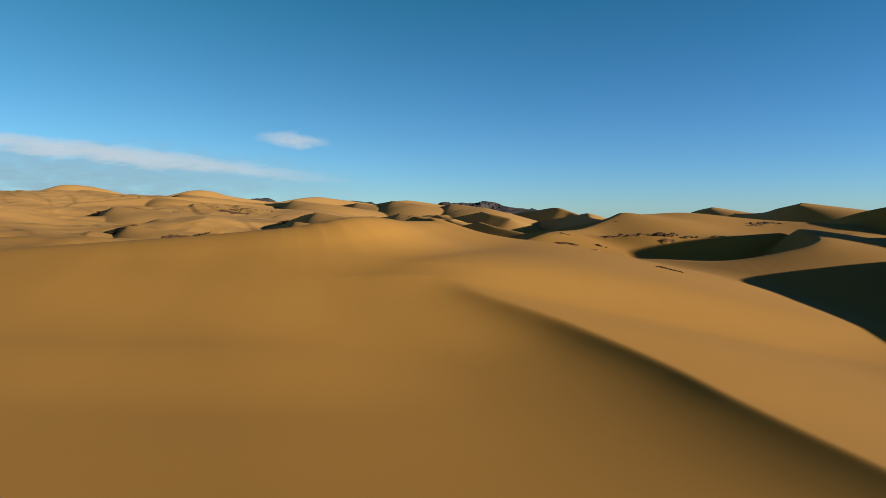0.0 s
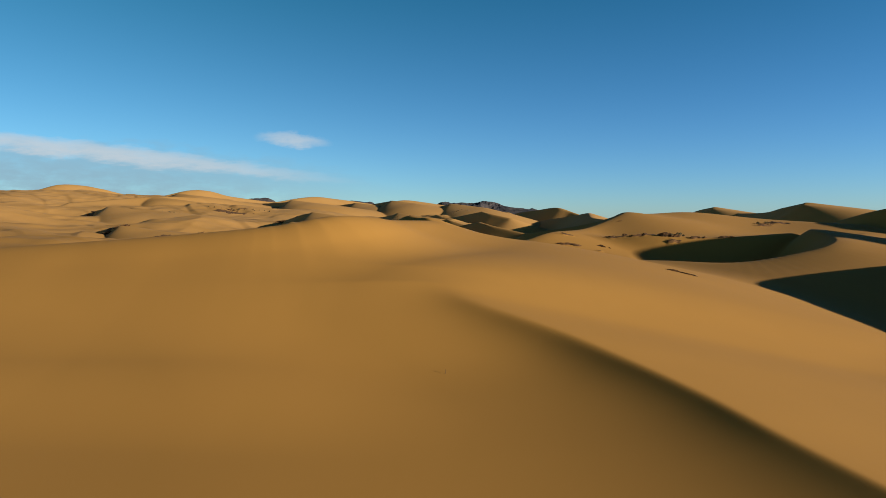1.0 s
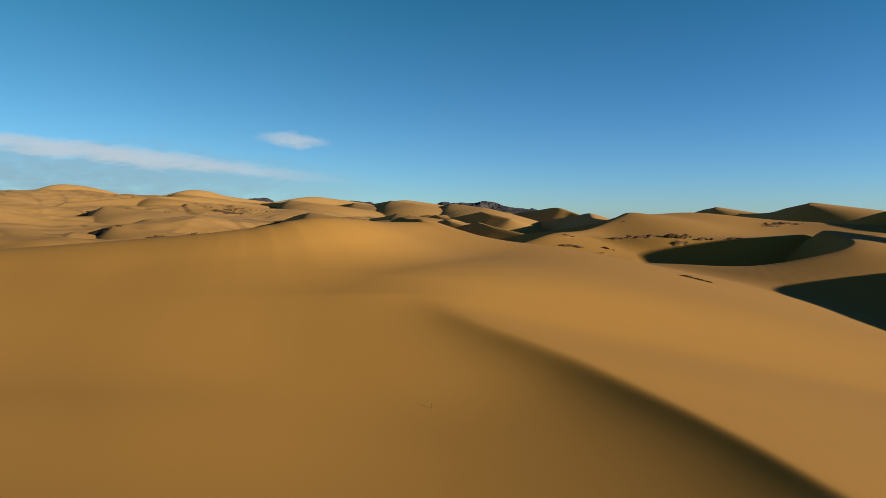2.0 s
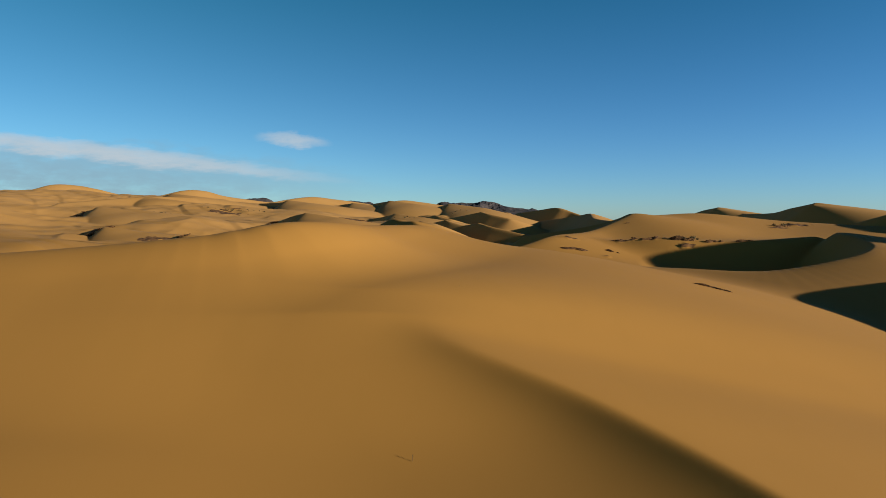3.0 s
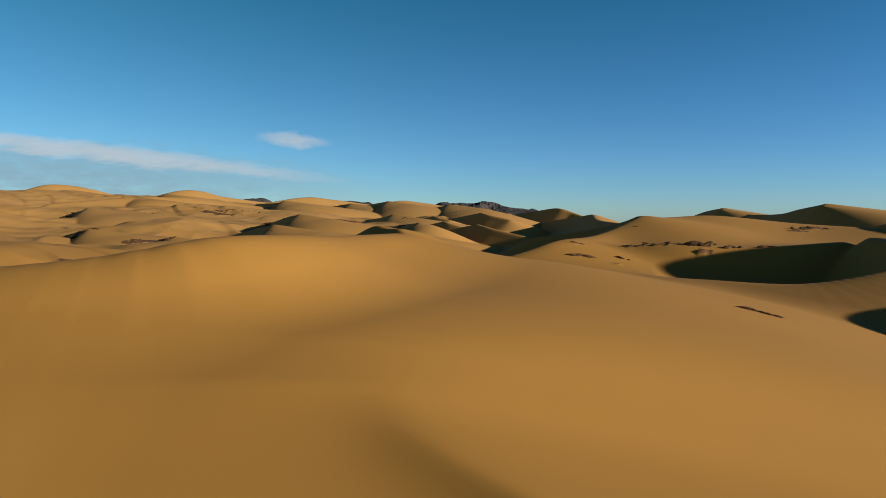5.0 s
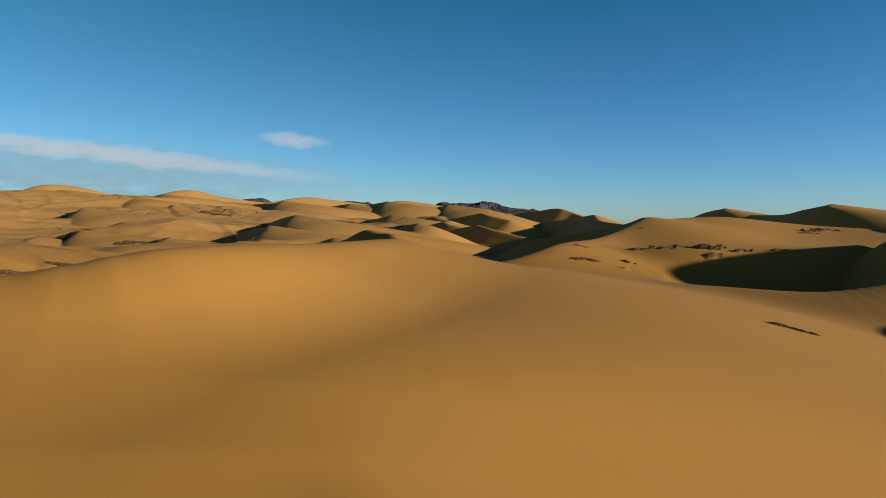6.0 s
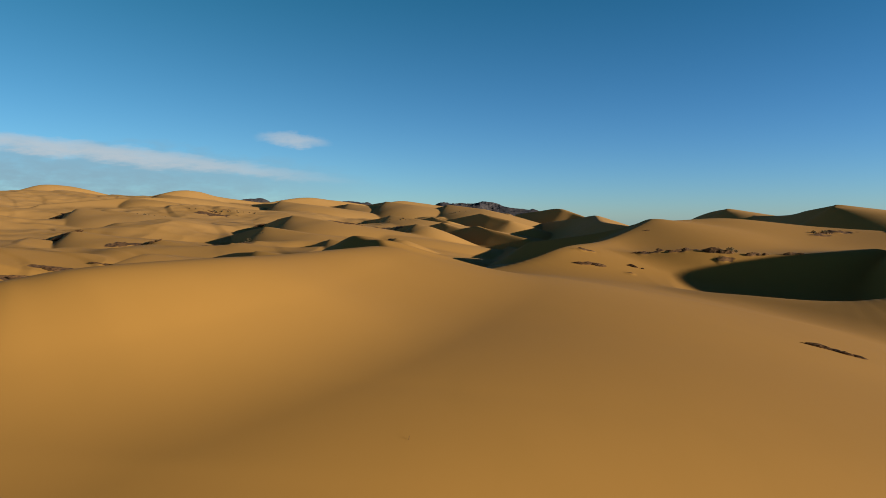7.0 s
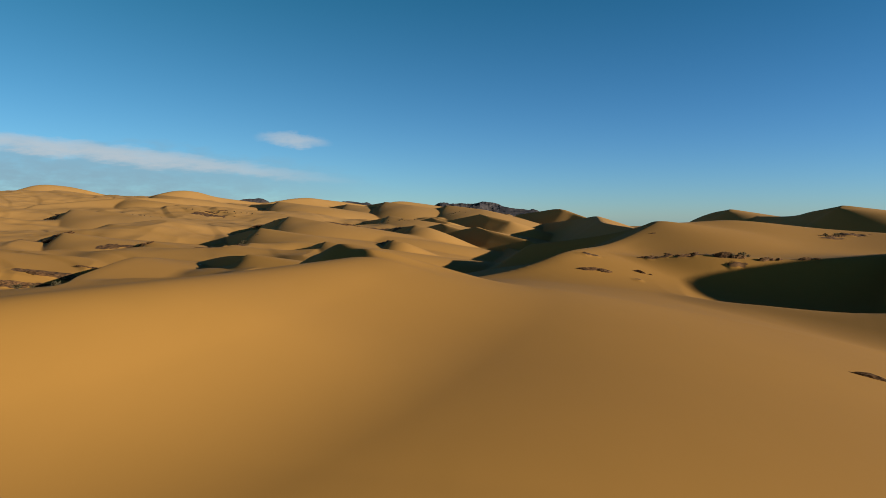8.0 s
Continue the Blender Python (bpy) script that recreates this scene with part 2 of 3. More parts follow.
brink((-22, 416, -9.6), (-29, 434, -11.4), (-40, 460, -14), wind=0.34, hollow=4, fore=0.1)
# the ridge across the hollow behind the near dune, whose shadow fills that hollow
dune([(-92, 200, -17), (-95, 214, -15.4), (-96, 229, -14.3), (-103, 249, -13.7), (-108, 286, -11.4), (-113, 312, -13)], lee=0.8, wind=0.16, lee_round=0.5, blend=0.9, deep=22, step=1.4)
PITS.append((-133, 258, 32, 6.5))
dune([(-330, 1060, 18), (-250, 1139, 37), (-205, 1200, 35), (-150, 1300, 28)], wind=0.34, blend=4, deep=50)
dune([(-130, 1150, 18), (-83, 1211, 33), (-40, 1270, 31), (10, 1360, 25)], wind=0.22, blend=3, deep=40)
dune([(300, 1200, -8), (268, 1268, 10), (242, 1306, 20.3), (212, 1370, 16), (176, 1450, 10)], wind=0.30, blend=2, deep=45)
dune([(420, 470, 2), (470, 520, 22), (540, 620, 30), (640, 760, 30)], wind=0.14, blend=4)


def softplus(v, r):
    """Zero on one side, rising with slope one on the other, round over about r metres."""
    return 0.5 * (v + np.sqrt(v * v + r * r))


def curve(v, at, values):
    """A smooth curve through the values (Hermite), level beyond both ends."""
    at, values = np.array(at, float), np.array(values, float)
    m = np.gradient(values, at)
    v = np.clip(v, at[0], at[-1])
    i = np.clip(np.searchsorted(at, v) - 1, 0, len(at) - 2)
    h = at[i + 1] - at[i]
    q = (v - at[i]) / h
    return ((2 * q ** 3 - 3 * q * q + 1) * values[i] + (q ** 3 - 2 * q * q + q) * h * m[i]
            + (3 * q * q - 2 * q ** 3) * values[i + 1] + (q ** 3 - q * q) * h * m[i + 1])


def near_back(x, y):
    """The broad back of the near dune: it climbs ahead, falls away on both sides, and breaks off along a short crest."""
    edge = curve(y, [0, 20, 35, 44, 50, 55, 59.5, 63, 66, 69, 73, 79, 90, 105, 135], [43, 34, 26.0, 21.6, 18.8, 15.5, 11.5, 7.4, 4.0, 2.0, 3.0, 6.5, 11, 15, 14])
    round_ = curve(y, [44, 56, 63, 68, 74, 84], [0.4, 0.5, 0.9, 2.0, 5.0, 14.0])
    z = curve(y, [0, 20, 35, 44, 55, 67, 83, 105, 135], [-20, -17, -14.7, -13.3, -11.2, -7.9, -5.2, -4.0, -2.6])
    flank = curve(y, [0, 20, 40, 50, 60, 66, 76, 90, 135], [-17.5, -15.2, -13.0, -12.0, -10.6, -9.7, -7.4, -5.0, -2.6])    # the shaded flank beside the crest
    z = z + (flank - z) * sstep(edge - x, 4, 38)
    z = z - curve(y, [55, 90, 130], [0.185, 0.225, 0.23]) * (softplus(x - edge, round_) - 0.25 * round_)
    off = softplus(edge - x, 0.7 * round_)
    cut = curve(y, [20, 44, 58, 66, 76], [3.0, 2.8, 2.3, 1.3, 0.0]) * off / 27.0 * np.exp(1 - off / 27.0) * (1 - 0.5 * sstep(off, 14, 36) * sstep(y, 46, 58))
    cut = cut + curve(y, [20, 44, 53, 60, 66, 71], [0.55, 0.6, 1.1, 1.9, 1.4, 0.0]) * (1 - np.exp(-off / 3.6)) * np.exp(-off / 16.0)
    rise = curve(y, [45, 58, 72, 82, 90, 106, 125], [0, 0.2, 1.0, 0.5, -0.3, -1.3, -1.0])
    z = z - cut + rise * (1 - np.exp(-softplus(edge - x, round_) / 7.0))
    rim = np.interp(x, [-130, -65, -30, -13, -1.6, 60], [76, 80, 82, 88, 130, 134])
    fall = curve(x, [-30, -13, -1.6, 5, 25, 55], [0.5, 0.12, 0.12, 0.11, 0.075, 0.02])
    return z - fall * softplus(y - rim, 6.0)


def ground_base(x, y):
    away = sstep(x / np.maximum(y, 60), 0.06, 0.22)    # beyond the ridges the land falls away on the sunny side
    z = -14.5 - 4.0 * sstep(-y, -130, -40) + (0.021 * np.clip(y - 300, 0, 300) + (0.033 - 0.012 * sstep(-x, 150, 330)) * np.clip(y - 600, 0, 480) + 0.008 * np.clip(y - 1080, 0, 1500)) * (1 - away) - away * (0.012 * np.clip(y - 600, 0, 6000))
    z = z + 0.064 * np.clip(-x - 120, 0, 460) * np.clip(y / 800, 0, 1.2)
    z = z - 3.0 * np.exp(-((x - 80) ** 2 + (y - 105) ** 2) / 900.0)
    z = z - 4.0 * np.exp(-((x - 80) ** 2 + (y - 185) ** 2) / 500.0)
    z = z - 14.0 * np.exp(-((x - 44 - 0.14 * (y - 400)) / 68) ** 2) * sstep(y, 320, 430) * (1 - sstep(y, 800, 1000))
    for hx, hy, hr, hd in PITS:
        z = z - hd * np.exp(-((x - hx) ** 2 + (y - hy) ** 2) / (hr * hr))
    far = sstep(y, 200, 450)
    near_left = sstep(-x, 0, 60) * sstep(y, 200, 260) * (1 - sstep(y, 600, 900))
    z = z + (vnoise(x + 5, y, 17.0) * 1.3 + np.abs(vnoise(x, y + 7, 38.0) - 0.5) * -3.0) * near_left
    z = z + (np.abs(vnoise(x, y + 19, 24.0) - 0.5) * -2.6 + (vnoise(x + 9, y, 11.0) - 0.5) * 0.9) * sstep(y, 330, 480) * (1 - sstep(x, 60, 140)) * (1 - 0.6 * near_left)
    return z + ((vnoise(x, y, 60.0) - 0.5) * 5.0 + (vnoise(x + 40, y, 140.0) - 0.5) * 15.0 * sstep(-x, 0, 180)) * far


def dune_field(x, y):
    """The many small dunes between the large ones: long backs, short lee faces."""
    amp = sstep(y, 190, 340)
    left = sstep(-x, 20, 130)
    out = np.zeros_like(x)
    for across, ahead, size, high, k, share in ((0.8, 0.6, 105.0, 8.5, 0.0, 1 - left), (0.8, 0.6, 55.0, 4.2, 37.0, 1 - left),
                                                (0.76, 0.65, 88.0, 8.0, 51.0, left), (0.66, 0.75, 41.0, 4.0, 83.0, left)):
        w, along = across * x + ahead * y, across * y - ahead * x
        ph = w / size + 1.5 * vnoise(x + k, y, size * 2.2) + 0.35 * vnoise(x, y + k, size * 0.9)
        p = ph - np.floor(ph)
        saw = np.where(p < 0.13, p / 0.13, (1 - p) / 0.87)
        saw = saw * saw * (3 - 2 * saw) * 0.3 + saw * 0.7
        m = 0.2 + 0.8 * sstep(vnoise(x + 3 * k, along, size * 1.4), 0.3, 0.7)
        out = out + saw * m * high * share
    calm = 1 - 0.95 * np.exp(-((x - 34 - 0.12 * (y - 400)) / 75) ** 2 - ((y - 450) / 230) ** 2)
    return out * amp * calm * (0.36 - 0.14 * left + 0.3 * sstep(y, 600, 1100) * (1 - left) * (1 - sstep(x, 80, 160)))


# bare patches of dark crust: x, y, half length, half width, turn
CRUST_PATCHES = ((-262, 768, 30, 16, 0), (-102, 362, 20, 9, 20), (-175, 404, 14, 8, 30), (-238, 446, 26, 8, 40), (-70, 500, 20, 8, -50), (-78, 545, 26, 10, 0), (-118, 560, 22, 10, 30),
                 (-385, 690, 50, 9, 40), (-140, 286, 16, 5, 15), (-138, 272, 18, 4, 25), (-150, 268, 16, 4, 25), (-30, 580, 22, 8, -50), (-55, 640, 22, 10, 0),
                 (-28, 430, 14, 4, -50), (-110, 620, 26, 10, 20), (44, 221, 6, 1.6, 0), (51, 204, 3, 1.0, -15), (63, 224, 5, 1.4, 0), (73, 222, 6, 2.0, 0),
                 (79, 214, 3, 1.2, 0), (139, 270, 6, 3, 0), (150, 276, 8, 3, 0))


def crust(x, y):
    """How bare the crust lies, from 0 to 1."""
    out = np.zeros_like(x)
    for cx, cy, a, b, turn in CRUST_PATCHES:
        sel = np.nonzero((np.abs(x - cx) < 2.2 * a) & (np.abs(y - cy) < 2.2 * max(a, b)))[0]
        if len(sel):
            ca, sa = math.cos(radians(turn)), math.sin(radians(turn))
            u, v = x[sel] - cx, y[sel] - cy
            out[sel] = np.maximum(out[sel], np.exp(-((u * ca + v * sa) / a) ** 2 - ((v * ca - u * sa) / b) ** 2))
    sel = np.nonzero(out > 0.02)[0]
    px, py = x[sel], y[sel]
    lumps = 0.5 * vnoise(px, py, 9.0) + 0.3 * vnoise(px + 31, py, 4.0) + 0.2 * vnoise(px, py + 57, 1.8)
    out[sel] = sstep(out[sel] * (0.2 + 1.5 * lumps), 0.42, 0.72)
    return out


def height(x, y):
    z = smax(ground_base(x, y) + dune_field(x, y), near_back(x, y), 2.5)
    for crest, lee, wind, r_lee, r_wind, k, deep, line in DUNES:
        reach = deep / line[:, 3:].min()
        lo, hi = line.min(0) - reach, line.max(0) + reach
        sel = np.nonzero((x > lo[0]) & (x < hi[0]) & (y > lo[1]) & (y < hi[1]))[0]
        if len(sel) == 0:
            continue
        px, py = x[sel], y[sel]
        best = np.full(len(sel), 1e12)
        bs = np.zeros(len(sel))
        legs = []
        for a, b in zip(line[:-1], line[1:]):
            ex, ey = b[0] - a[0], b[1] - a[1]
            ln = math.hypot(ex, ey)
            q = np.clip(((px - a[0]) * ex + (py - a[1]) * ey) / (ln * ln), 0, 1)
            dx, dy = px - (a[0] + q * ex), py - (a[1] + q * ey)
            d2 = dx * dx + dy * dy
            near = d2 < best
            best[near] = d2[near]
            bs[near] = ((ex * dy - ey * dx) / ln)[near]
            legs.append([v.astype(np.float32) for v in (d2, a[2] + q * (b[2] - a[2]), a[3] + q * (b[3] - a[3]), a[4] + q * (b[4] - a[4]))])
        side = np.clip(bs / np.maximum(np.sqrt(best), 1e-6), -1, 1) * 0.5 + 0.5
        side = (side * side * (3 - 2 * side)).astype(np.float32)
        least = np.sqrt(best).astype(np.float32)
        spread = 0.35 + 0.2 * least
        away = sstep(least, 0.5, 7.0)
        total, weight = np.zeros(len(sel), np.float32), np.zeros(len(sel), np.float32)
        for d2, zc, slope, steep in legs:
            far = np.sqrt(d2) - least
            d2 = (least + far * away) ** 2    # close to the crest all legs share one distance, so that it stays even
            drop_l = steep * (np.sqrt(d2 + r_lee * r_lee) - r_lee)
            drop_w = slope * (np.sqrt(d2 + r_wind * r_wind) - r_wind)
            w = np.exp(-far / spread)
            total += w * (zc - (drop_w + (drop_l - drop_w) * side))
            weight += w
        top = total / weight
        z[sel] = smax(z[sel], top, k)
    bare = np.nonzero(crust(x, y) > 0)[0]
    bx, by = x[bare], y[bare]
    z[bare] += crust(bx, by) * (vnoise(bx, by, 3.0) * 0.9 + vnoise(bx + 11, by, 1.3) * 0.5 - 0.5)
    return z


def sheet(name, mat):
    """The desert floor as one sheet, fine ahead of the camera and coarse behind it."""
    cx, cy = 3.0, -40.0
    fine = np.radians(np.linspace(-42, 42, 1100))
    ang = np.concatenate([np.radians(np.linspace(-180, -75, 36))[:-1], np.radians(np.linspace(-75, -42, 90))[:-1], fine,
                          np.radians(np.linspace(42, 75, 90))[1:], np.radians(np.linspace(75, 180, 36))[1:-1]])
    rad = np.concatenate([np.geomspace(4, 55, 24)[:-1], np.geomspace(55, 1500, 960)[:-1], np.geomspace(1500, 4500, 60)])
    A, R = np.meshgrid(ang, rad)
    x, y = (cx + R * np.sin(A)).ravel(), (cy + R * np.cos(A)).ravel()
    z = height(x, y)
    nr, na = len(rad), len(ang)
    co = np.column_stack([x, y, z])
    co = np.vstack([co, [[cx, cy, float(z[:na].mean())]]])
    i = np.arange(nr * na).reshape(nr, na)
    j = np.roll(i, -1, axis=1)
    quads = np.stack([i[:-1], i[1:], j[1:], j[:-1]], -1).reshape(-1, 4)[:, ::-1]
    tris = np.stack([i[0], j[0], np.full(na, nr * na)], -1)[:, ::-1]
    me = bpy.data.meshes.new(name)
    me.vertices.add(len(co))
    me.vertices.foreach_set("co", co.ravel())
    loops = np.concatenate([quads.ravel(), tris.ravel()])
    me.loops.add(len(loops))
    me.loops.foreach_set("vertex_index", loops)
    starts = np.concatenate([np.arange(len(quads)) * 4, len(quads) * 4 + np.arange(len(tris)) * 3])
    me.polygons.add(len(starts))
    me.polygons.foreach_set("loop_start", starts)
    me.update(calc_edges=True)
    me.validate()
    me.polygons.foreach_set("use_smooth", np.ones(len(starts), bool))
    mark = me.attributes.new("crust", "FLOAT", "POINT")
    mark.data.foreach_set("value", np.append(crust(x, y), 0.0))
    me.materials.append(mat)
    return new(name, me)


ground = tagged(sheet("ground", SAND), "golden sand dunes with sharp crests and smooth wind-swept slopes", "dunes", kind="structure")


# ================= the dark rocky mountains far behind =================
def rock_material(name, dark, light, scale):
    m, n = material(name)
    p = n.add("ShaderNodeNewGeometry").outputs["Position"]
    f = n.noise(p, scale, 6.0, 0.65)
    g = n.noise(p, scale * 7.0, 4.0, 0.6)
    c = n.mix(n.ramp(f, 0.35, 0.7), dark, light)
    c = n.mix(n.math("MULTIPLY", n.ramp(g, 0.5, 0.7), 0.5), c, dark)
    finish(n, c, 0.9, f, 0.6, 1.0 / scale * 0.2)
    return m


FAR_ROCK = rock_material("far_rock", rgb(0.035, 0.032, 0.036), rgb(0.09, 0.07, 0.06), 0.02)


def fractal(x, y, size, octaves=5):
    """Ridged noise from 0 to about 1."""
    out, amp, total = np.zeros_like(x), 1.0, 0.0
    for k in range(octaves):
        out = out + amp * (1 - np.abs(2 * vnoise(x + 17.3 * k, y - 9.1 * k, size / 2 ** k) - 1))
        total += amp
        amp *= 0.5
    return out / total


def mountain(x0, x1, y0, depth, foot, tops, seed):
    """A rocky range from x0 to x1; tops are heights at even steps along it."""
    nx, ny = int((x1 - x0) / 6), 46
    X, Y = np.meshgrid(np.linspace(x0, x1, nx), np.linspace(-1, 1, ny))
    crest = np.interp(X, np.linspace(x0, x1, len(tops)), tops)
    rough = fractal(X + seed, Y * depth + seed, 95.0)
    end = sstep(np.minimum(X - x0, x1 - X), 0, 60)
    Z = foot + (crest - foot) * np.clip(1 - np.abs(Y) ** 1.3, 0, 1) * (0.34 + 0.92 * rough) * end
    Z = Z + (rough - 0.5) * 10 * end * (1 - np.abs(Y))
    Z[0], Z[-1] = foot - 15, foot - 15
    i = np.arange(nx * ny).reshape(ny, nx)
    faces = np.stack([i[:-1, :-1], i[:-1, 1:], i[1:, 1:], i[1:, :-1]], -1).reshape(-1, 4)
    me = bpy.data.meshes.new("mountain")
    me.from_pydata(np.column_stack([X.ravel(), y0 + Y.ravel() * depth, Z.ravel()]).tolist(), [], faces.tolist())
    me.materials.append(FAR_ROCK)
    return tagged(new("mountain", me), "dark bare rocky mountain range behind the sand dunes", "mountain", "rocky mountains on the horizon")


mountain(-70, 400, 2300, 160, 10, [50, 61, 60, 61, 55, 45, 36, 28, 18], 5.0)
mountain(-430, -220, 2350, 120, 36, [52, 62, 58, 54], 61.0)
mountain(-760, -570, 2200, 110, 40, [60, 66, 60], 131.0)


# ================= ledges of dark crust that stick out of the sand =================
def part(name, bm, mat, parent, label=""):
    me = bpy.data.meshes.new(name)
    bm.to_mesh(me)
    bm.free()
    me.materials.append(mat)
    ob = new(name, me)
    if parent is not None:
        ob.parent = parent
    if label:
        ob["label"] = label
    return ob


CRUST = rock_material("crust", rgb(0.050, 0.024, 0.010), rgb(0.20, 0.095, 0.032), 1.3)
TWIG = rock_material("dry_twig", rgb(0.05, 0.035, 0.02), rgb(0.14, 0.09, 0.04), 9.0)


def slab(rng, length, width, thick):
    """A long pointed blade of crust lying flat: thin at both tips, broken along its edge, layered in two steps."""
    bm = bmesh.new()
    n, layers = 9, 3
    rows = []
    for j in range(layers):
        rim = []
        shift = rng.uniform(-0.05, 0.05) * length
        for side in (1, -1):
            for k in range(n):
                u = (k / (n - 1) - 0.5) * side * -1 if side > 0 else (k / (n - 1) - 0.5)
                body = max(0.0, 1 - (2 * abs(u)) ** 1.6)
                w = width * 0.5 * (0.06 + body) * rng.uniform(0.75, 1.2) * (1 - 0.16 * j)
                rim.append((u * length * (1 - 0.06 * j) + shift, side * w, body))
        rows.append(rim)
    verts = []
    for j, rim in enumerate(rows):
        for level in (0, 1):
            top = (j + level) / layers
            verts.append([bm.verts.new((x, y, thick * ((top - 0.45) * (0.25 + 0.75 * body)) + (rng.uniform(-0.05, 0.05) * thick if level else 0)))
                          for x, y, body in rim])
    for a, b in zip(verts[:-1], verts[1:]):
        for k in range(2 * n):
            m = (k + 1) % (2 * n)
            bm.faces.new((a[k], a[m], b[m], b[k]))
    bm.faces.new(verts[-1])
    bm.faces.new(verts[0][::-1])
    bmesh.ops.recalc_face_normals(bm, faces=bm.faces)
    return bm


def outcrop(x, y, length, turn, count, seed, thick=0.30):
    """A ledge: a few long blades side by side and stepped, then small broken pieces at one end, all half sunk in the sand."""
    rng = random.Random(seed)
    base = tagged(new("rock_ledge"), "dark brown broken crust ledge half buried in the sand slope", "rock ledge", "dark ledges on the dune slopes")
    ca, sa = math.cos(radians(turn)), math.sin(radians(turn))
    spots = [(0.0, 0.0, 0.0)]
    for k in range(count):
        big = k < max(2, count // 3)
        if big:
            spots.append((rng.uniform(-0.26, 0.10) * length, rng.uniform(-0.07, 0.07) * length, rng.uniform(0.36, 0.6)))
        else:
            spots.append((rng.uniform(0.0, 0.48) * length, rng.uniform(-0.07, 0.07) * length, rng.uniform(0.14, 0.32)))
    wx = np.array([x + ca * a - sa * b for a, b, c in spots])
    wy = np.array([y + sa * a + ca * b for a, b, c in spots])
    wz = height(wx, wy)
    base.matrix_world = pose(x, y, wz[0], 0, 0, turn)
    tip = np.array([[x + ca * e * length * 0.3, y + sa * e * length * 0.3] for e in (-1, 1)])
    ends = height(tip[:, 0], tip[:, 1])
    dip = -math.degrees(math.atan2(ends[1] - ends[0], length * 0.6))
    for k, (lx, ly, share) in enumerate(spots[1:]):
        size = length * share
        wide = size * rng.uniform(0.16, 0.26) if share > 0.34 else size * rng.uniform(0.25, 0.45)
        s = part("slab", slab(rng, size, wide, thick * rng.uniform(0.8, 1.2) * (1.0 if share > 0.34 else 0.6)), CRUST, base)
        s.matrix_local = pose(lx, ly, wz[k + 1] - wz[0] + thick * rng.uniform(0.05, 0.25), rng.uniform(-6, 6), dip + rng.uniform(-2, 2), rng.uniform(-6, 6))
    return base


LEDGES = ((41.3, 111.5, 5.0, -24, 9, 0.34), (41.5, 209.0, 10.0, -3, 8, 0.85), (54.5, 211, 4.5, -14, 5, 0.65), (70, 221.5, 7.0, 4, 6, 1.0),
          (79, 218, 10.0, -14, 7, 1.4), (87, 215, 7.0, -4, 7, 1.1), (95, 213.5, 7.0, -6, 6, 0.7), (60, 225, 6.0, -4, 6, 0.6), (66, 224, 4.5, -10, 5, 0.6),
          (141, 273, 7.0, 5, 6, 0.9), (75, 262, 3.0, 0, 3, 0.4))
for k, (ox, oy, ol, ot, oc, th) in enumerate(LEDGES):
    outcrop(ox, oy, ol, ot, oc, 40 + k, th)
# long scarps on the far slopes
SCARPS = ((-139, 284, 16.0, 10, 8, 0.8), (-140, 272, 20.0, 24, 9, 0.9), (-231, 436, 30.0, -8, 12, 1.5), (-157, 391, 20.0, -10, 9, 1.3), (-410, 690, 44.0, 4, 12, 2.0), (-136, 262, 14.0, 30, 8, 0.7), (-132, 301, 10.0, 5, 6, 0.5),
          (-170, 386, 12.0, 0, 6, 0.9), (-118, 421, 16.0, 6, 8, 0.9), (-97, 545, 20.0, 0, 8, 1.2), (-88, 560, 14.0, -6, 7, 1.0), (-152, 585, 34.0, 4, 12, 1.6),
          (-272, 786, 26.0, 0, 10, 1.3), (-262, 800, 18.0, 8, 8, 1.0), (-60, 500, 16.0, 0, 7, 1.0), (-130, 655, 26.0, -4, 9, 1.4), (-105, 690, 24.0, 0, 9, 1.4))
for k, (ox, oy, ol, ot, oc, th) in enumerate(SCARPS):
    tagged(outcrop(ox, oy, ol, ot, oc, 140 + k, th), "long dark eroded crust scarp on a far sand slope", "rock scarp", "scarps on the far slopes")


# ================= dry shrubs and twigs =================
def leaf_material():
    m, n = material("dry_leaf")
    p = n.add("ShaderNodeNewGeometry")
    f = n.noise(p.outputs["Position"], 2.5, 3.0)
    c = n.mix(n.ramp(f, 0.35, 0.65), rgb(0.045, 0.036, 0.018), rgb(0.11, 0.085, 0.035))
    c = n.mix(n.math("MULTIPLY", p.outputs["Random Per Island"], 0.4), c, rgb(0.16, 0.11, 0.045))
    finish(n, c, 0.85)
    return m


LEAF = leaf_material()


def stick(bm, a, b, r0, r1, sides=5):
    """A tapered stem from a to b."""
    a, b = Vector(a), Vector(b)
    q = (b - a).to_track_quat("Z", "Y")
    rings = []
    for p, r in ((a, r0), (b, r1)):
        rings.append([bm.verts.new(p + q @ Vector((r * math.cos(2 * math.pi * k / sides), r * math.sin(2 * math.pi * k / sides), 0))) for k in range(sides)])
    for k in range(sides):
        m = (k + 1) % sides
        bm.faces.new((rings[0][k], rings[0][m], rings[1][m], rings[1][k]))
    bm.faces.new(rings[1])
    bm.faces.new(rings[0][::-1])


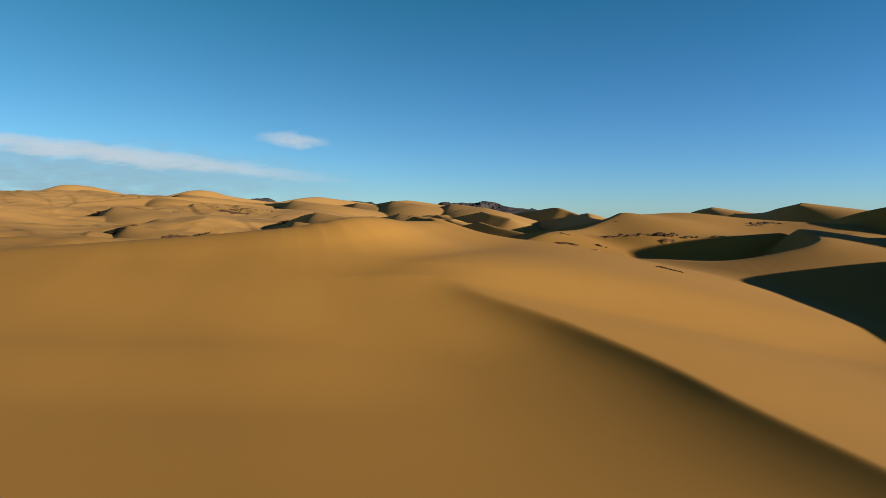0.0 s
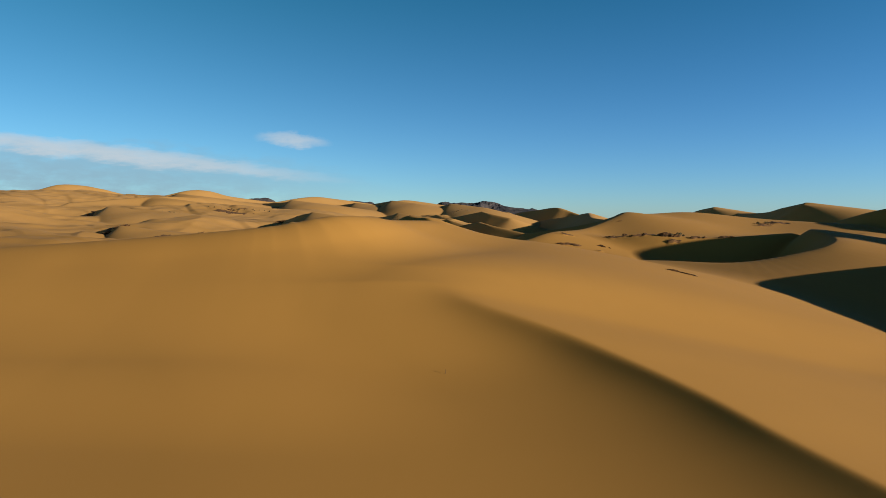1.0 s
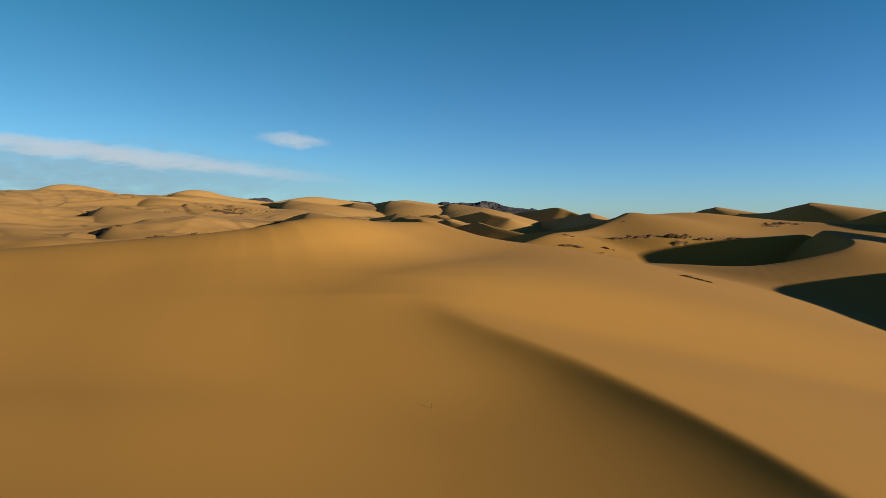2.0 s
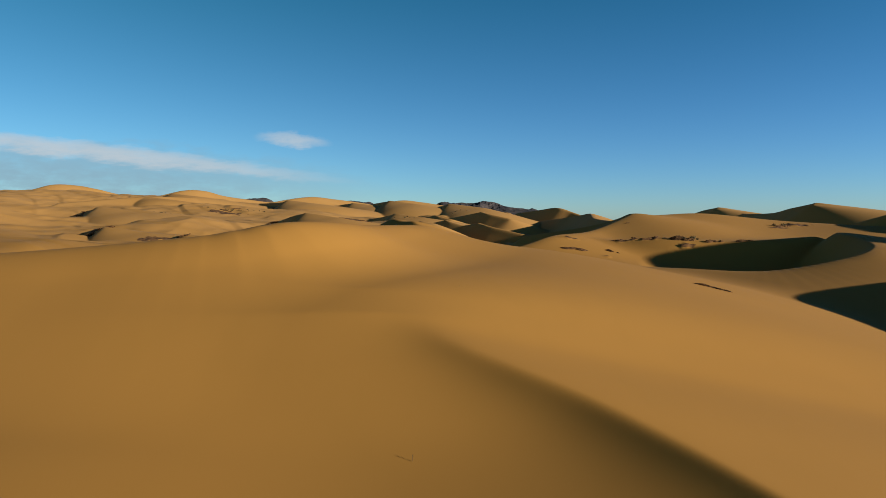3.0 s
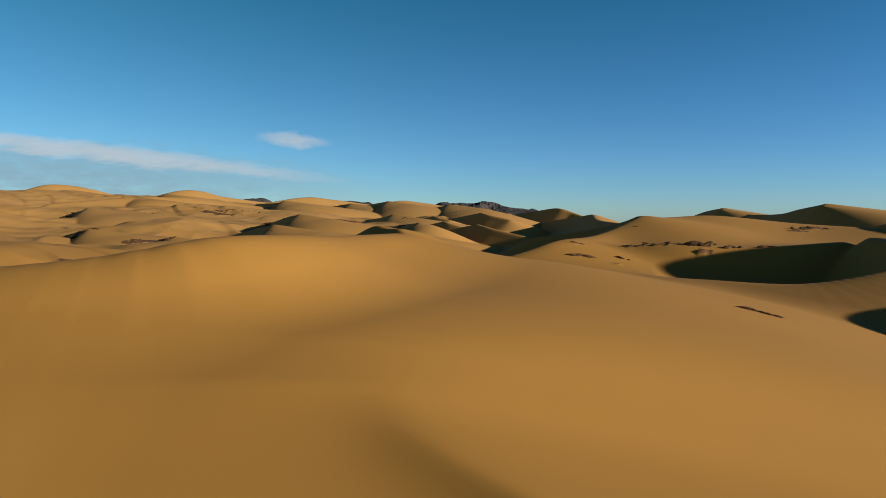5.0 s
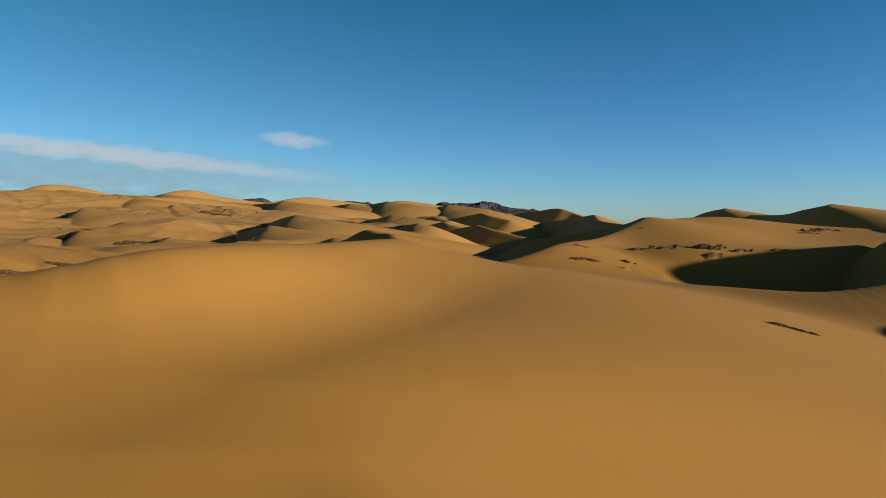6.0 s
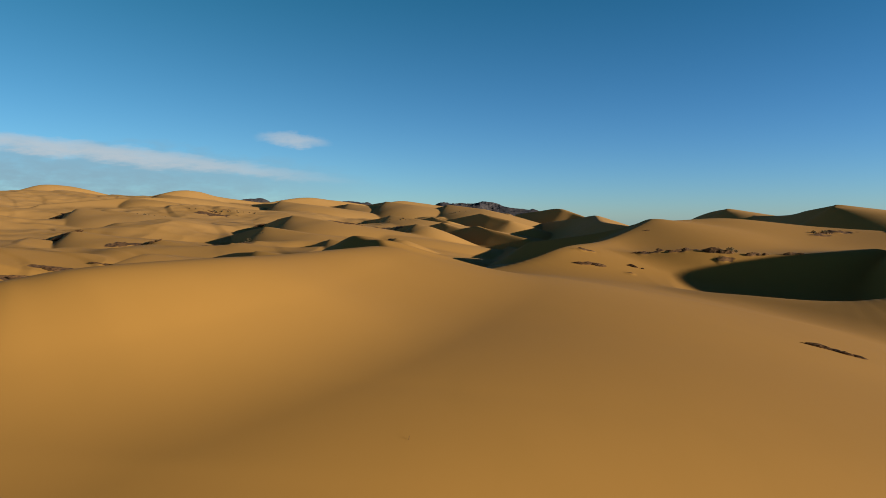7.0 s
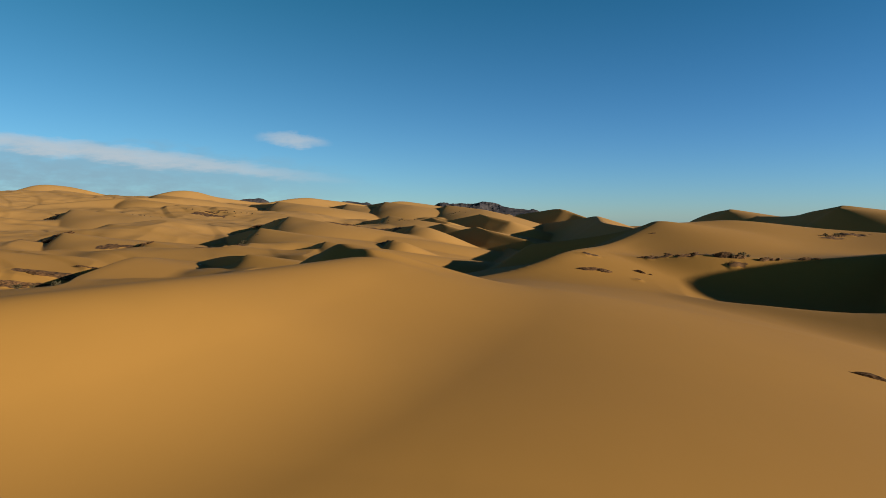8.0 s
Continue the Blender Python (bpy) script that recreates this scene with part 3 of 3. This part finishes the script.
def shrub(seed, wide, tall):
    """A low desert bush: bare stems fanning out and many small leaves towards their ends."""
    rng = random.Random(seed)
    base = tagged(new("desert_shrub"), "low dry olive-brown desert shrub growing on the sand", "shrub", "dry shrubs on the far slopes")
    stems, leaves = bmesh.new(), bmesh.new()
    for k in range(16):
        a, lean = rng.uniform(0, 2 * math.pi), rng.uniform(0.2, 1.0)
        end = Vector((math.cos(a) * wide * 0.5 * lean, math.sin(a) * wide * 0.5 * lean, tall * rng.uniform(0.5, 1.0) * (1.15 - 0.45 * lean)))
        stick(stems, (end.x * 0.08, end.y * 0.08, -0.1), end, 0.03, 0.008)
        for j in range(11):
            c = end * rng.uniform(0.45, 1.08) + Vector([rng.uniform(-0.12, 0.12) * wide for _ in range(3)])
            c.z = max(c.z, 0.05)
            u = Vector([rng.uniform(-1, 1) for _ in range(3)]).normalized() * wide * rng.uniform(0.05, 0.10)
            v = u.orthogonal().normalized() * wide * 0.035
            leaves.faces.new([leaves.verts.new(c + w) for w in (-u, v, u, -v)])
    part("stems", stems, TWIG, base, "thin bare grey-brown stems")
    part("leaves", leaves, LEAF, base, "small dull olive leaves")
    return base


SHRUBS = [shrub(3, 1.8, 1.1), shrub(4, 2.6, 1.3), shrub(5, 1.3, 0.8)]
CLUMPS = ((-272, 786, 26, 9, 16), (-240, 800, 20, 8, 8), (-172, 388, 8, 5, 6), (-120, 424, 14, 6, 9), (-96, 552, 16, 9, 10), (-90, 700, 30, 14, 9),
          (-40, 700, 26, 12, 8), (-105, 232, 9, 5, 6), (-300, 690, 24, 9, 6), (20, 900, 30, 16, 6), (83, 219, 6, 2, 4), (141, 274, 4, 2, 3))
rng = random.Random(77)
spots = [(cx + rng.gauss(0, 0.5) * rx, cy + rng.gauss(0, 0.5) * ry) for cx, cy, rx, ry, n in CLUMPS for _ in range(n)]
sx, sy = np.array([p[0] for p in spots]), np.array([p[1] for p in spots])
sz = height(sx, sy)
for k in range(len(spots)):
    place = pose(sx[k], sy[k], sz[k] - 0.03, 0, 0, rng.uniform(0, 360))
    if k < 3:
        SHRUBS[k].matrix_basis = place
    else:
        copy_thing(SHRUBS[k % 3], place)


def twig(x, y, tall, seed):
    """A single dry stick standing in the sand, with two side shoots."""
    rng = random.Random(seed)
    bm = bmesh.new()
    top = Vector((rng.uniform(-0.05, 0.05), rng.uniform(-0.05, 0.05), tall))
    stick(bm, (0, 0, -0.15), top, 0.016, 0.006)
    for f in (0.45, 0.7):
        a = top * f
        stick(bm, a, a + Vector((rng.uniform(-0.12, 0.12), rng.uniform(-0.08, 0.08), 0.12)) * (tall / 0.4), 0.008, 0.003)
    z = float(height(np.array([x]), np.array([y]))[0])
    ob = part("dry_twig", bm, TWIG, None)
    ob.matrix_world = pose(x, y, z)
    return tagged(ob, "thin dry brown twig standing in the sand", "twig", "twigs on the near dune")


twig(1.23, 57.72, 0.38, 5)
twig(4.35, 78.53, 0.15, 5)
